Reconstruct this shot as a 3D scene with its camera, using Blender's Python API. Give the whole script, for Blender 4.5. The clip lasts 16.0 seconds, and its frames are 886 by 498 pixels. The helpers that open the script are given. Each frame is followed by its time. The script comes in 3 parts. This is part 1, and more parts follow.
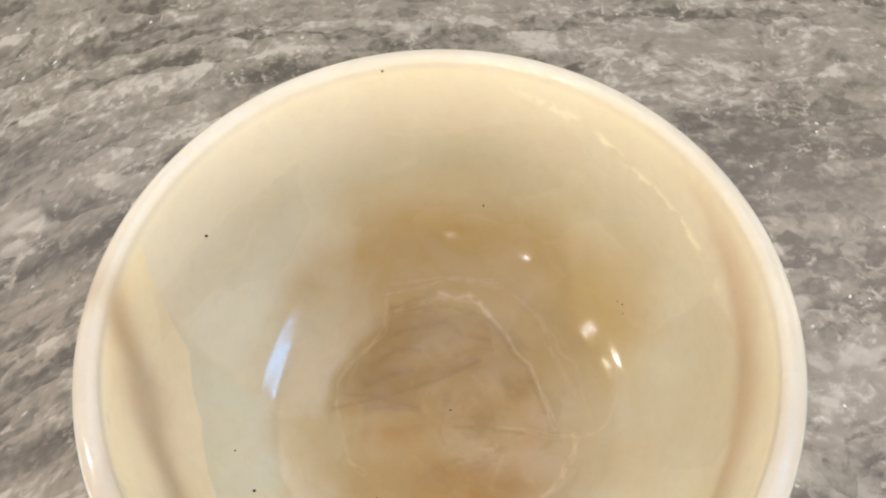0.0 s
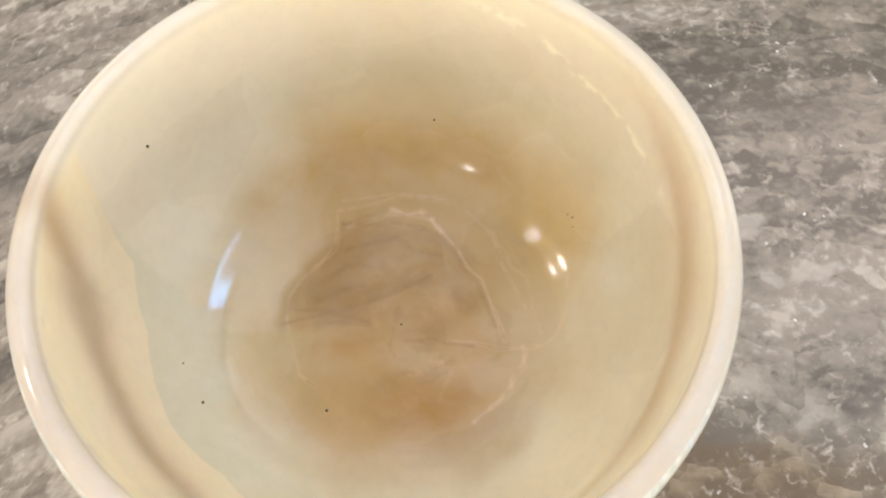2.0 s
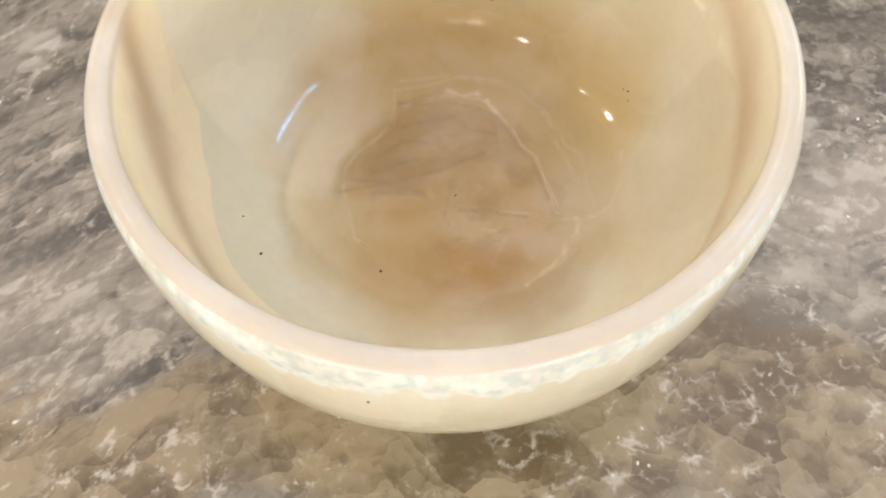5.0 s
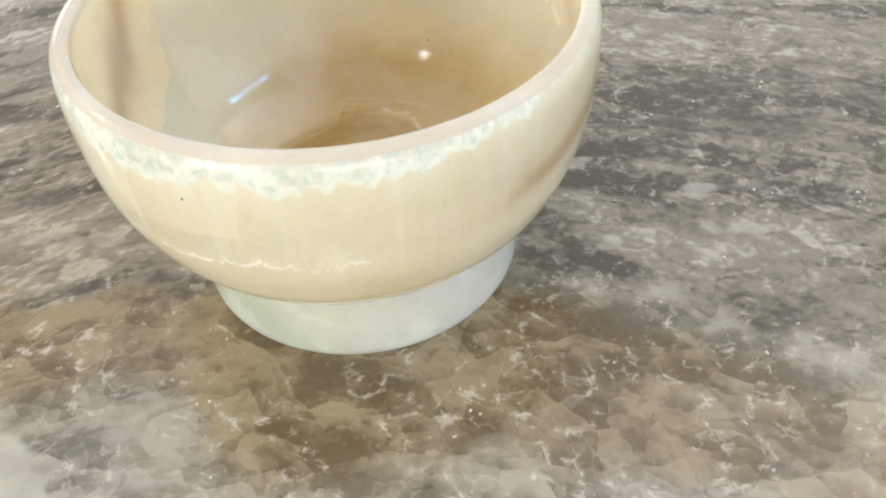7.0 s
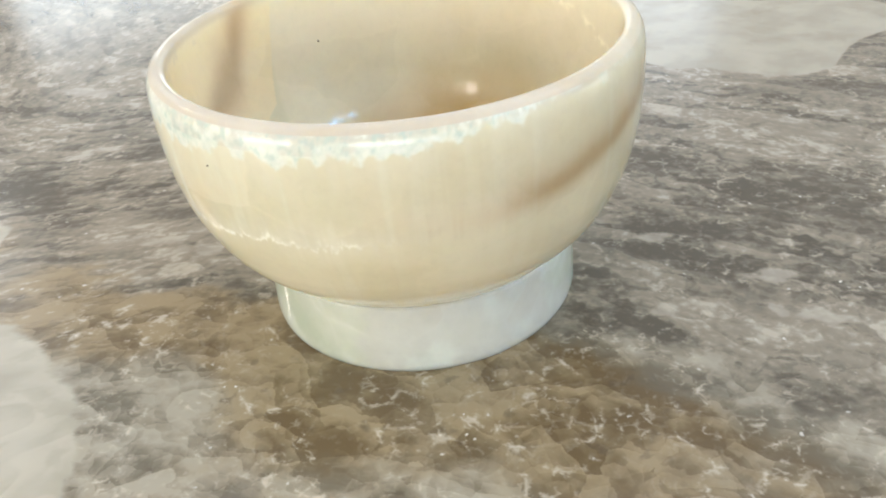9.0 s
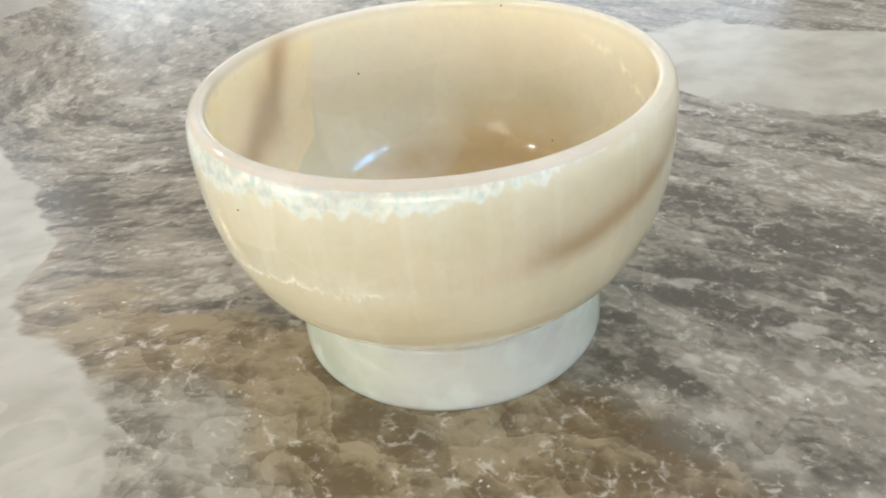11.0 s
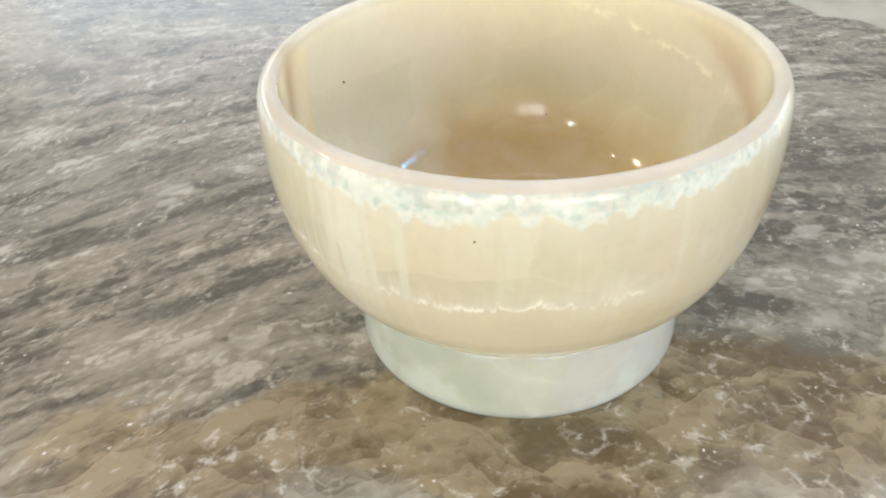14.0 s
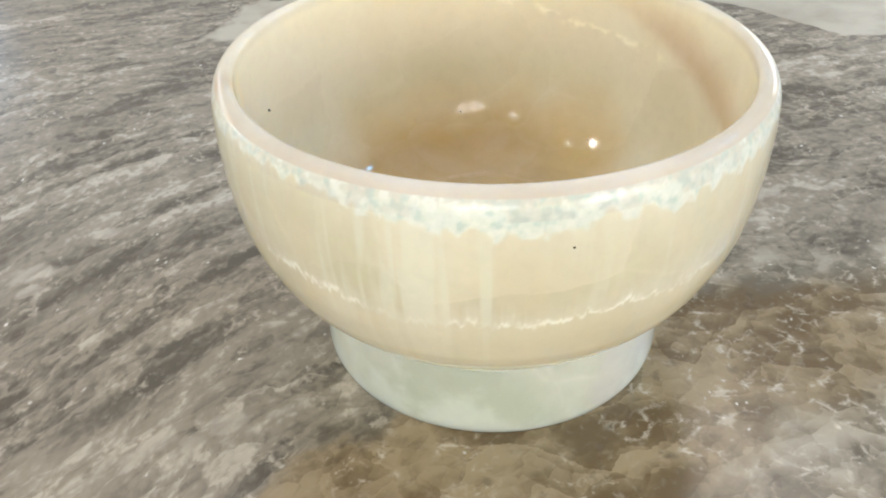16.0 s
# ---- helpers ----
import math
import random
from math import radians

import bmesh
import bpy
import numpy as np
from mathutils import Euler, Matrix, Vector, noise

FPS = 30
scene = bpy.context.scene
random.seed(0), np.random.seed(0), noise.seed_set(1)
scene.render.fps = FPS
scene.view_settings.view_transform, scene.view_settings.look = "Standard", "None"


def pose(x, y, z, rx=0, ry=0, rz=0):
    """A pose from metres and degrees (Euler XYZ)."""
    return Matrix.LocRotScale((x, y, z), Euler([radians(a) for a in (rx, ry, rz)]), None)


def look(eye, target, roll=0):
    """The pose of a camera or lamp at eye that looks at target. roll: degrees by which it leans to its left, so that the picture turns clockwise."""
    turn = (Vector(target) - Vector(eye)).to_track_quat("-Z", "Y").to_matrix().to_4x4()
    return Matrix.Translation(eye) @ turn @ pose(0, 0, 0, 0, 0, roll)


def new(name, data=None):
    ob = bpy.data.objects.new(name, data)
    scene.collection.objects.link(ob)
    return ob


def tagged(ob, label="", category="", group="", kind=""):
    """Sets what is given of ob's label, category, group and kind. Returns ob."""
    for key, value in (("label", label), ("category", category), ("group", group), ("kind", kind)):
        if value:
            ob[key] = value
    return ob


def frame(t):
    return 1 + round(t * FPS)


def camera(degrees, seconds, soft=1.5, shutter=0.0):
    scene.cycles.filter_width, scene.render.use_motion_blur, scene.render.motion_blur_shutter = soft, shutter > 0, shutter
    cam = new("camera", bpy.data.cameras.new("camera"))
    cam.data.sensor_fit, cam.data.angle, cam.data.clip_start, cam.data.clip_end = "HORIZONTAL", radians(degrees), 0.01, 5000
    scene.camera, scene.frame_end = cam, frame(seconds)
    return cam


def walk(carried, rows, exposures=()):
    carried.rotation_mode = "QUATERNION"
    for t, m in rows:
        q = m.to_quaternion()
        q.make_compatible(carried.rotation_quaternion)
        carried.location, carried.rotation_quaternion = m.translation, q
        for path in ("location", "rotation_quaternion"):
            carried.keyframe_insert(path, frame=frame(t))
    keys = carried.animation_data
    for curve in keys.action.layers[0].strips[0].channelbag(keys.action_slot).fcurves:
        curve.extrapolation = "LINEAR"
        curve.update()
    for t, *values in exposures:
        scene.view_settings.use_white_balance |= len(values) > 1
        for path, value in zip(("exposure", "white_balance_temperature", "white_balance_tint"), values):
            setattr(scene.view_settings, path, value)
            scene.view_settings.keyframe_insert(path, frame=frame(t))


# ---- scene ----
# Camera: a phone held over and round a small bowl.
cam = camera(54.3, 16.0, soft=2.0)
PATH = [
    (0.0, 0.0026, -0.0667, 0.2201, 30.04, 0.62, 0.24),
    (0.5, 0.0040, -0.0678, 0.2196, 29.51, 0.31, -0.07),
    (1.0, 0.0078, -0.0703, 0.2185, 28.88, 0.13, -0.40),
    (1.5, 0.0108, -0.0724, 0.2174, 27.86, 0.01, -0.53),
    (2.0, 0.0110, -0.0736, 0.2151, 26.68, -0.08, -0.52),
    (2.5, 0.0120, -0.0757, 0.2127, 25.37, 0.00, -0.46),
    (3.0, 0.0088, -0.0767, 0.2085, 24.37, 0.12, -0.48),
    (3.5, 0.0066, -0.0788, 0.2048, 23.73, 0.45, -0.61),
    (4.0, 0.0003, -0.0819, 0.2016, 23.71, 0.71, -0.67),
    (4.2, -0.0030, -0.0834, 0.2003, 24.02, 0.56, -0.75),
    (6.3, 0.0539, -0.1630, 0.1998, 39.81, 1.84, 9.69),
    (6.5, 0.0641, -0.1675, 0.1932, 41.38, 1.97, 10.62),
    (7.0, 0.0750, -0.1780, 0.1806, 45.61, 2.31, 13.38),
    (7.5, 0.0844, -0.1846, 0.1650, 50.46, 2.36, 17.21),
    (8.0, 0.0996, -0.1874, 0.1571, 53.82, 3.27, 21.53),
    (8.5, 0.1156, -0.1880, 0.1569, 55.65, 4.31, 25.76),
    (9.0, 0.1291, -0.1845, 0.1551, 56.89, 5.10, 29.93),
    (9.5, 0.1419, -0.1746, 0.1571, 57.55, 5.65, 34.19),
    (9.7, 0.1429, -0.1714, 0.1582, 57.40, 5.66, 35.77),
    (11.8, 0.1073, -0.1788, 0.1699, 55.64, 3.42, 29.76),
    (12.0, 0.0970, -0.1780, 0.1684, 55.08, 3.34, 27.54),
    (12.5, 0.0623, -0.1867, 0.1672, 54.08, 2.84, 21.47),
    (13.0, 0.0405, -0.1975, 0.1687, 54.33, 2.73, 15.97),
    (13.5, 0.0189, -0.2074, 0.1691, 54.51, 2.87, 10.25),
    (14.0, -0.0052, -0.2036, 0.1664, 54.72, 2.16, 2.99),
    (14.5, -0.0231, -0.1939, 0.1679, 54.75, 1.66, -4.20),
    (15.0, -0.0430, -0.1854, 0.1652, 54.61, 1.50, -10.66),
    (15.5, -0.0583, -0.1809, 0.1651, 54.45, 1.20, -16.24),
    (16.0, -0.0726, -0.1780, 0.1614, 54.35, 1.43, -19.38),
]
walk(cam, [(t, pose(x, y, z, rx, ry, rz)) for t, x, y, z, rx, ry, rz in PATH],
     [(0.0, 0.82, 7250, 15), (4.2, 0.87, 7450, 18), (6.3, 0.82, 7050, 12), (8.0, 0.86, 6850, 10), (8.5, 0.84, 6900, 10), (9.0, 0.79, 6950, 9), (9.7, 0.78, 6950, 9), (11.8, 0.66, 6950, 10), (13.0, 0.77, 6900, 10), (15.0, 0.75, 6850, 10), (15.5, 0.82, 6800, 10), (16.0, 0.74, 6850, 10)])

# ---- light ----
world = bpy.data.worlds.new("sky")
scene.world = world
world.use_nodes = True
wn = world.node_tree
sky = wn.nodes.new("ShaderNodeTexSky")
sky.sky_type = "NISHITA"
sky.sun_disc = False
sky.sun_elevation = radians(48)
sky.sun_rotation = radians(40)
wn.nodes["Background"].inputs["Strength"].default_value = 0.12
wn.links.new(sky.outputs["Color"], wn.nodes["Background"].inputs["Color"])


def opening_lamp(name, place, target, width, height, watts, colour):
    """An area lamp set in one opening, for the sky's light and for added fill."""
    data = bpy.data.lights.new(name, "AREA")
    data.shape, data.size, data.size_y, data.energy, data.color = "RECTANGLE", width, height, watts, colour
    ob = new(name, data)
    ob.matrix_world = look(place, target)
    return ob


COOL, BLUE, WHITE = (0.90, 0.96, 1.0), (0.12, 0.50, 1.0), (1.0, 0.95, 0.88)
HALF = 2.2      # half the room's width
# openings in each wall, placed by the glints, with low fill ones added south and east: centre along the wall, centre
# height, width, height, lamp watts, colour
OPENINGS = {
    "north": [(-1.85, 0.45, 0.62, 0.50, 1.4, COOL), (-0.95, 0.66, 1.00, 0.44, 1.3, COOL)],
    # east: the third opening, low and unseen, is added for fill light
    "east": [(-0.50, 1.69, 0.28, 0.10, 2.4, BLUE), (0.20, 1.69, 1.00, 0.10, 7.6, BLUE), (1.45, 0.40, 1.10, 0.56, 2.5, COOL)],
    "west": [(1.70, 0.45, 0.82, 0.50, 1.7, COOL), (0.84, 1.22, 0.40, 0.80, 0.7, COOL), (0.11, 1.38, 0.13, 0.13, 4.2, WHITE), (-0.42, 1.89, 0.075, 0.07, 1.0, COOL)],
    # south: the two widest openings are unseen, added to light the bowl's front
    "south": [(-1.64, 1.60, 0.15, 0.11, 2.2, COOL), (-0.14, 1.06, 0.22, 0.06, 0.45, WHITE), (-0.52, 1.06, 0.36, 0.06, 0.8, WHITE), (1.15, 1.12, 0.12, 0.07, 0.4, WHITE), (-1.0, 0.42, 1.05, 0.60, 9.0, WHITE), (0.95, 0.42, 1.30, 0.60, 11.0, WHITE)],
}
FILL_OPENING = 1.8      # half the side of the unseen ceiling opening, added for fill light


def wall_point(side, u, d, z):
    return {"north": (u, d, z), "south": (u, -d, z), "east": (d, u, z), "west": (-d, u, z)}[side]


for side, holes in OPENINGS.items():
    for u, z, w, h, watts, colour in holes:
        opening_lamp("opening_lamp", wall_point(side, u, HALF - 0.02, z), (0, 0, 0), w * 0.96, h * 0.96, watts, colour)

# overhead fill lamp, added to raise the light inside the bowl
opening_lamp("ceiling_fill_lamp", (0, 0, 2.18), (0, 0.0001, 0), FILL_OPENING * 1.96, FILL_OPENING * 1.96, 16.0, (1.0, 0.96, 0.90))

# ---- materials ----


def material(name):
    m = bpy.data.materials.new(name)
    m.use_nodes = True
    n = m.node_tree
    return m, n, n.nodes["Principled BSDF"]


def node(n, kind, **values):
    x = n.nodes.new(kind)
    for k, v in values.items():
        x.inputs[k.replace("_", " ")].default_value = v
    return x


def mix(n, a, b, fac, blend="MIX"):
    """Mix two colours (sockets or tuples) by fac."""
    x = n.nodes.new("ShaderNodeMix")
    x.data_type, x.blend_type = "RGBA", blend
    for i, s in ((6, a), (7, b), (0, fac)):
        if isinstance(s, (tuple, float, int)):
            x.inputs[i].default_value = (*s, 1) if isinstance(s, tuple) else s
        else:
            n.links.new(s, x.inputs[i])
    return x.outputs[2]


def ramp(n, value, lo, hi, a=0.0, b=1.0):
    """Smoothly map lo..hi of value onto a..b."""
    x = n.nodes.new("ShaderNodeMapRange")
    x.interpolation_type = "SMOOTHSTEP"
    n.links.new(value, x.inputs[0])
    for i, v in enumerate((lo, hi, a, b)):
        x.inputs[i + 1].default_value = v
    return x.outputs[0]


def math_node(n, op, a, b=0.0):
    x = n.nodes.new("ShaderNodeMath")
    x.operation = op
    for i, s in ((0, a), (1, b)):
        if isinstance(s, (int, float)):
            x.inputs[i].default_value = s
        else:
            n.links.new(s, x.inputs[i])
    return x.outputs[0]


def vec(n, op, a, b=None, scale=None):
    x = n.nodes.new("ShaderNodeVectorMath")
    x.operation = op
    for i, s in ((0, a), (1, b)):
        if s is None:
            continue
        if isinstance(s, tuple):
            x.inputs[i].default_value = s
        else:
            n.links.new(s, x.inputs[i])
    if scale is not None:
        x.inputs["Scale"].default_value = scale
    return x.outputs[0]


def noise_tex(n, coords, scale, detail=4.0, rough=0.55, distortion=0.0):
    x = node(n, "ShaderNodeTexNoise", Scale=scale, Detail=detail, Roughness=rough, Distortion=distortion)
    n.links.new(coords, x.inputs["Vector"])
    return x


def bump(n, bsdf, height, strength, distance):
    b = node(n, "ShaderNodeBump", Strength=strength, Distance=distance)
    n.links.new(height, b.inputs["Height"])
    n.links.new(b.outputs[0], bsdf.inputs["Normal"])


def attribute(n, name):
    x = n.nodes.new("ShaderNodeAttribute")
    x.attribute_name = name
    return x


def plain(name, colour, rough=0.8, amount=0.12, scale=6.0):
    m, n, b = material(name)
    co = n.nodes.new("ShaderNodeTexCoord").outputs["Object"]
    v = noise_tex(n, co, scale, 6.0, 0.6).outputs[0]
    c = mix(n, tuple(x * (1 - amount) for x in colour), tuple(min(1, x * (1 + amount)) for x in colour), ramp(n, v, 0.3, 0.7))
    n.links.new(c, b.inputs["Base Color"])
    b.inputs["Roughness"].default_value = rough
    bump(n, b, noise_tex(n, co, scale * 30, 3.0).outputs[0], 0.15, 0.002)
    return m


# pale crystals in the slab: x, y, half length, half width (rim radii), turn in degrees
CRYSTALS = [(-0.19, 2.31, 0.13, 0.07, 0), (-0.43, 2.34, 0.07, 0.06, 30), (-1.59, 1.33, 0.08, 0.06, 10), (-1.94, 1.08, 0.14, 0.08, 10), (-1.93, 0.93, 0.08, 0.04, 0), (1.75, 0.40, 0.15, 0.055, 5),
            (1.56, 0.40, 0.05, 0.05, 0), (-1.19, -0.25, 0.085, 0.075, 20), (-1.33, -0.29, 0.05, 0.05, 0), (-1.50, -0.27, 0.12, 0.05, 15), (1.13, 0.18, 0.09, 0.06, 20), (-3.74, 1.10, 0.30, 0.10, 14),
            (0.90, 0.73, 0.09, 0.05, 15), (1.50, 0.62, 0.12, 0.05, 10)]


def slab_material():
    """Polished grey-brown quartzite: streaked clouds, soft crystal grains, pale flecks, cream pockets."""
    m, n, b = material("polished_stone")
    L = n.links.new
    co = attribute(n, "flow").outputs["Vector"]
    here = n.nodes.new("ShaderNodeTexCoord").outputs["Object"]
    half = (0.5, 0.5, 0.5)
    warp = vec(n, "SUBTRACT", noise_tex(n, co, 26.0, 3.0, 0.55).outputs["Color"], half)
    ripple = vec(n, "SUBTRACT", noise_tex(n, co, 190.0, 3.0, 0.6).outputs["Color"], half)
    wco = vec(n, "ADD", co, vec(n, "ADD", vec(n, "SCALE", warp, scale=0.012), vec(n, "SCALE", ripple, scale=0.0026)))
    lace = vec(n, "SUBTRACT", noise_tex(n, co, 720.0, 3.0, 0.6).outputs["Color"], half)
    wco = vec(n, "ADD", wco, vec(n, "SCALE", lace, scale=0.0007))
    streak = ramp(n, noise_tex(n, vec(n, "MULTIPLY", wco, (9.0, 40.0, 1.0)), 1.0, 3.0, 0.5).outputs[0], 0.36, 0.64)
    cloud = noise_tex(n, vec(n, "MULTIPLY", wco, (40.0, 62.0, 1.0)), 1.0, 4.0, 0.55).outputs[0]
    fine = noise_tex(n, wco, 300.0, 3.0, 0.55).outputs[0]

    cellco = vec(n, "ADD", co, vec(n, "ADD", vec(n, "SCALE", warp, scale=0.010), vec(n, "SCALE", ripple, scale=0.0026)))

    def grains(scale, stretch, feature, smooth=0.15, field=None):
        v = node(n, "ShaderNodeTexVoronoi", Scale=scale, Randomness=1.0)
        v.feature = feature
        if feature == "SMOOTH_F1":
            v.inputs["Smoothness"].default_value = smooth
        L(vec(n, "MULTIPLY", field or wco, stretch), v.inputs["Vector"])
        return v

    def shade(v):
        c = n.nodes.new("ShaderNodeSeparateColor")
        L(v.outputs["Color"], c.inputs[0])
        return c.outputs[0]

    flat, even = (0.38, 1.0, 1.0), (0.85, 1.0, 1.0)
    w1, w2, w3 = (shade(grains(k, flat, "SMOOTH_F1", m)) for k, m in ((70.0, 0.80), (150.0, 0.80), (380.0, 0.80)))
    g1, g3 = (shade(grains(k, even, "SMOOTH_F1", m, cellco)) for k, m in ((62.0, 0.14), (360.0, 0.80)))
    # lumps with relief shading in their colour: pale middles, dark joints
    def pillow(k, stretch):
        v = grains(k, stretch, "SMOOTH_F1", 0.35)
        return ramp(n, v.outputs["Distance"], 0.08, 0.62, 1.0, 0.0)

    def scallop(k, stretch, own, slope):
        """Overlapping rounded crystals: each has its own tone and is painted paler towards one edge, as if lit there.
        """
        v = grains(k, stretch, "F1", field=cellco)
        away_by = n.nodes.new("ShaderNodeSeparateXYZ")
        L(vec(n, "SUBTRACT", vec(n, "MULTIPLY", cellco, stretch), v.outputs["Position"]), away_by.inputs[0])
        lit_side = ramp(n, math_node(n, "MULTIPLY", away_by.outputs[1], k), -0.55, 0.55)
        return math_node(n, "ADD", math_node(n, "MULTIPLY", shade(v), own), math_node(n, "MULTIPLY", lit_side, slope))

    p1, p2 = scallop(150.0, (0.45, 1.0, 1.0), 0.55, 0.45), pillow(400.0, (0.70, 1.0, 1.0))
    s1, s2 = scallop(88.0, (0.80, 1.0, 1.0), 0.72, 0.28), scallop(240.0, (0.85, 1.0, 1.0), 0.65, 0.35)
    deep = ramp(n, grains(62.0, even, "DISTANCE_TO_EDGE", field=cellco).outputs["Distance"], 0.0, 0.42)
    cl, fi = ramp(n, cloud, 0.34, 0.66), ramp(n, fine, 0.34, 0.66)

    def total(*terms):
        out = 0.0
        for t, w in terms:
            out = math_node(n, "ADD", math_node(n, "MULTIPLY", t, w), out)
        return out

    # layers of growth, painted like lit ledges: each has a sharp, toothed lower edge and fades upwards
    sx = n.nodes.new("ShaderNodeSeparateXYZ")
    L(co, sx.inputs[0])
    teeth = noise_tex(n, vec(n, "MULTIPLY", co, (300.0, 110.0, 1.0)), 1.0, 3.0, 0.6).outputs[0]
    swell = noise_tex(n, vec(n, "MULTIPLY", co, (8.0, 16.0, 1.0)), 1.0, 2.0, 0.5).outputs[0]
    lumps = noise_tex(n, vec(n, "MULTIPLY", co, (60.0, 75.0, 1.0)), 1.0, 3.0, 0.55).outputs[0]
    lay = total((sx.outputs[1], 46.0), (swell, 3.2), (lumps, 2.6), (teeth, 0.50))
    ledge = math_node(n, "FRACT", lay)
    saw = math_node(n, "MULTIPLY", math_node(n, "SUBTRACT", 1.0, ledge), ramp(n, ledge, 0.0, 0.16))
    band_shade = attribute(n, "band_shade").outputs["Fac"]
    shift = math_node(n, "SUBTRACT", band_shade, 0.5)
    calm = ramp(n, noise_tex(n, vec(n, "MULTIPLY", wco, (11.0, 30.0, 1.0)), 1.0, 2.0, 0.5).outputs[0], 0.46, 0.60)
    rough = total((w1, 0.16), (w2, 0.22), (w3, 0.17), (p1, 0.34), (p2, 0.15), (fi, 0.13), (saw, 0.28))
    rough = math_node(n, "MULTIPLY", math_node(n, "SUBTRACT", rough, 0.66), ramp(n, calm, 0.0, 1.0, 1.15, 0.70))
    tone = total((streak, 0.16), (cl, 0.20), (rough, 1.0), (calm, -0.10), (shift, 1.2))
    tone = math_node(n, "ADD", tone, 0.41)
    grey = mix(n, (0.112, 0.098, 0.074), (0.315, 0.275, 0.213), ramp(n, tone, 0.14, 0.72))
    grey = mix(n, grey, (0.52, 0.465, 0.375), ramp(n, tone, 0.66, 0.98))
    # crystals of the front: each with its own tone, darker towards its heart
    gv = total((g1, 0.22), (s1, 0.42), (s2, 0.24), (g3, 0.08), (cl, 0.14), (fi, 0.08), (deep, -0.22), (shift, 0.8))
    gv = math_node(n, "ADD", gv, 0.02)
    grain = mix(n, (0.185, 0.160, 0.116), (0.44, 0.396, 0.310), ramp(n, gv, 0.22, 0.76))
    brown = mix(n, (0.152, 0.106, 0.054), (0.375, 0.292, 0.176), ramp(n, gv, 0.22, 0.80))
    zs = n.nodes.new("ShaderNodeSeparateColor")
    L(attribute(n, "zone").outputs["Color"], zs.inputs[0])
    front, rust, cream = zs.outputs[0], zs.outputs[1], zs.outputs[2]
    nz = math_node(n, "SUBTRACT", cloud, 0.5)
    col = mix(n, grey, mix(n, grain, brown, ramp(n, math_node(n, "ADD", rust, nz), 0.15, 0.95)), ramp(n, math_node(n, "ADD", front, math_node(n, "MULTIPLY", nz, 1.6)), 0.25, 0.75))
    # dark hollows between the grains, pale crests on their edges in clusters, sparkle painted as pale points
    hollow = ramp(n, noise_tex(n, wco, 120.0, 3.0, 0.5).outputs[0], 0.28, 0.40, 1.0, 0.0)
    col = mix(n, col, (0.085, 0.066, 0.046), math_node(n, "MULTIPLY", hollow, 0.42))
    cluster = ramp(n, noise_tex(n, co, 48.0, 4.0, 0.6).outputs[0], 0.44, 0.60)
    rim = ramp(n, grains(62.0, even, "DISTANCE_TO_EDGE", field=cellco).outputs["Distance"], 0.0, 0.055, 1.0, 0.0)
    for k, w, a in ((140.0, 0.10, 0.80), (330.0, 0.18, 0.35)):
        rim = math_node(n, "MAXIMUM", rim, ramp(n, grains(k, even, "DISTANCE_TO_EDGE", field=cellco).outputs["Distance"], 0.0, w, a, 0.0))
    broken = ramp(n, noise_tex(n, co, 210.0, 3.0, 0.65).outputs[0], 0.48, 0.62)
    crest = math_node(n, "MULTIPLY", math_node(n, "MULTIPLY", rim, broken), ramp(n, cluster, 0.0, 1.0, 0.15, 1.0))
    col = mix(n, col, (0.66, 0.585, 0.47), math_node(n, "MULTIPLY", crest, ramp(n, front, 0.2, 0.8, 0.62, 0.85)))
    dots = grains(330.0, (1.0, 1.0, 1.0), "F1")
    point = math_node(n, "MULTIPLY", ramp(n, dots.outputs["Distance"], 0.10, 0.24, 1.0, 0.0), ramp(n, shade(dots), 0.88, 0.94))
    col = mix(n, col, (0.80, 0.76, 0.68), math_node(n, "MULTIPLY", point, cluster))
    # larger pale crystals
    mask = 0.0
    cco = vec(n, "ADD", here, vec(n, "SCALE", vec(n, "SUBTRACT", noise_tex(n, co, 110.0, 3.0, 0.6).outputs["Color"], half), scale=0.012))
    for x, y, a, c, turn in CRYSTALS:
        mp = n.nodes.new("ShaderNodeMapping")
        mp.vector_type = "TEXTURE"
        mp.inputs["Location"].default_value = (x * 0.065, y * 0.065, 0)
        mp.inputs["Rotation"].default_value = (0, 0, radians(turn))
        mp.inputs["Scale"].default_value = (a * 0.065, c * 0.065, 1)
        L(cco, mp.inputs["Vector"])
        ln = n.nodes.new("ShaderNodeVectorMath")
        ln.operation = "LENGTH"
        L(mp.outputs[0], ln.inputs[0])
        mask = math_node(n, "MAXIMUM", ramp(n, ln.outputs["Value"], 0.60, 1.12, 1.0, 0.0), mask)
    col = mix(n, col, mix(n, (0.40, 0.355, 0.285), (0.58, 0.52, 0.425), w3), math_node(n, "MULTIPLY", mask, 0.65))
    # cream pockets
    rings = math_node(n, "FRACT", math_node(n, "MULTIPLY", noise_tex(n, co, 17.0, 2.0, 0.45).outputs[0], 9.0))
    pale = mix(n, (0.43, 0.392, 0.308), (0.53, 0.490, 0.395), ramp(n, noise_tex(n, wco, 40.0, 4.0, 0.5, 0.2).outputs[0], 0.35, 0.65))
    pale = mix(n, pale, (0.60, 0.555, 0.450), math_node(n, "MULTIPLY", math_node(n, "MULTIPLY", ramp(n, rings, 0.45, 0.9), ramp(n, rings, 0.9, 1.0, 1.0, 0.0)), ramp(n, front, 0.3, 0.8, 0.05, 0.45)))
    pale = mix(n, pale, (0.33, 0.29, 0.215), ramp(n, noise_tex(n, wco, 75.0, 3.0, 0.5).outputs[0], 0.56, 0.68, 0.0, 0.25))
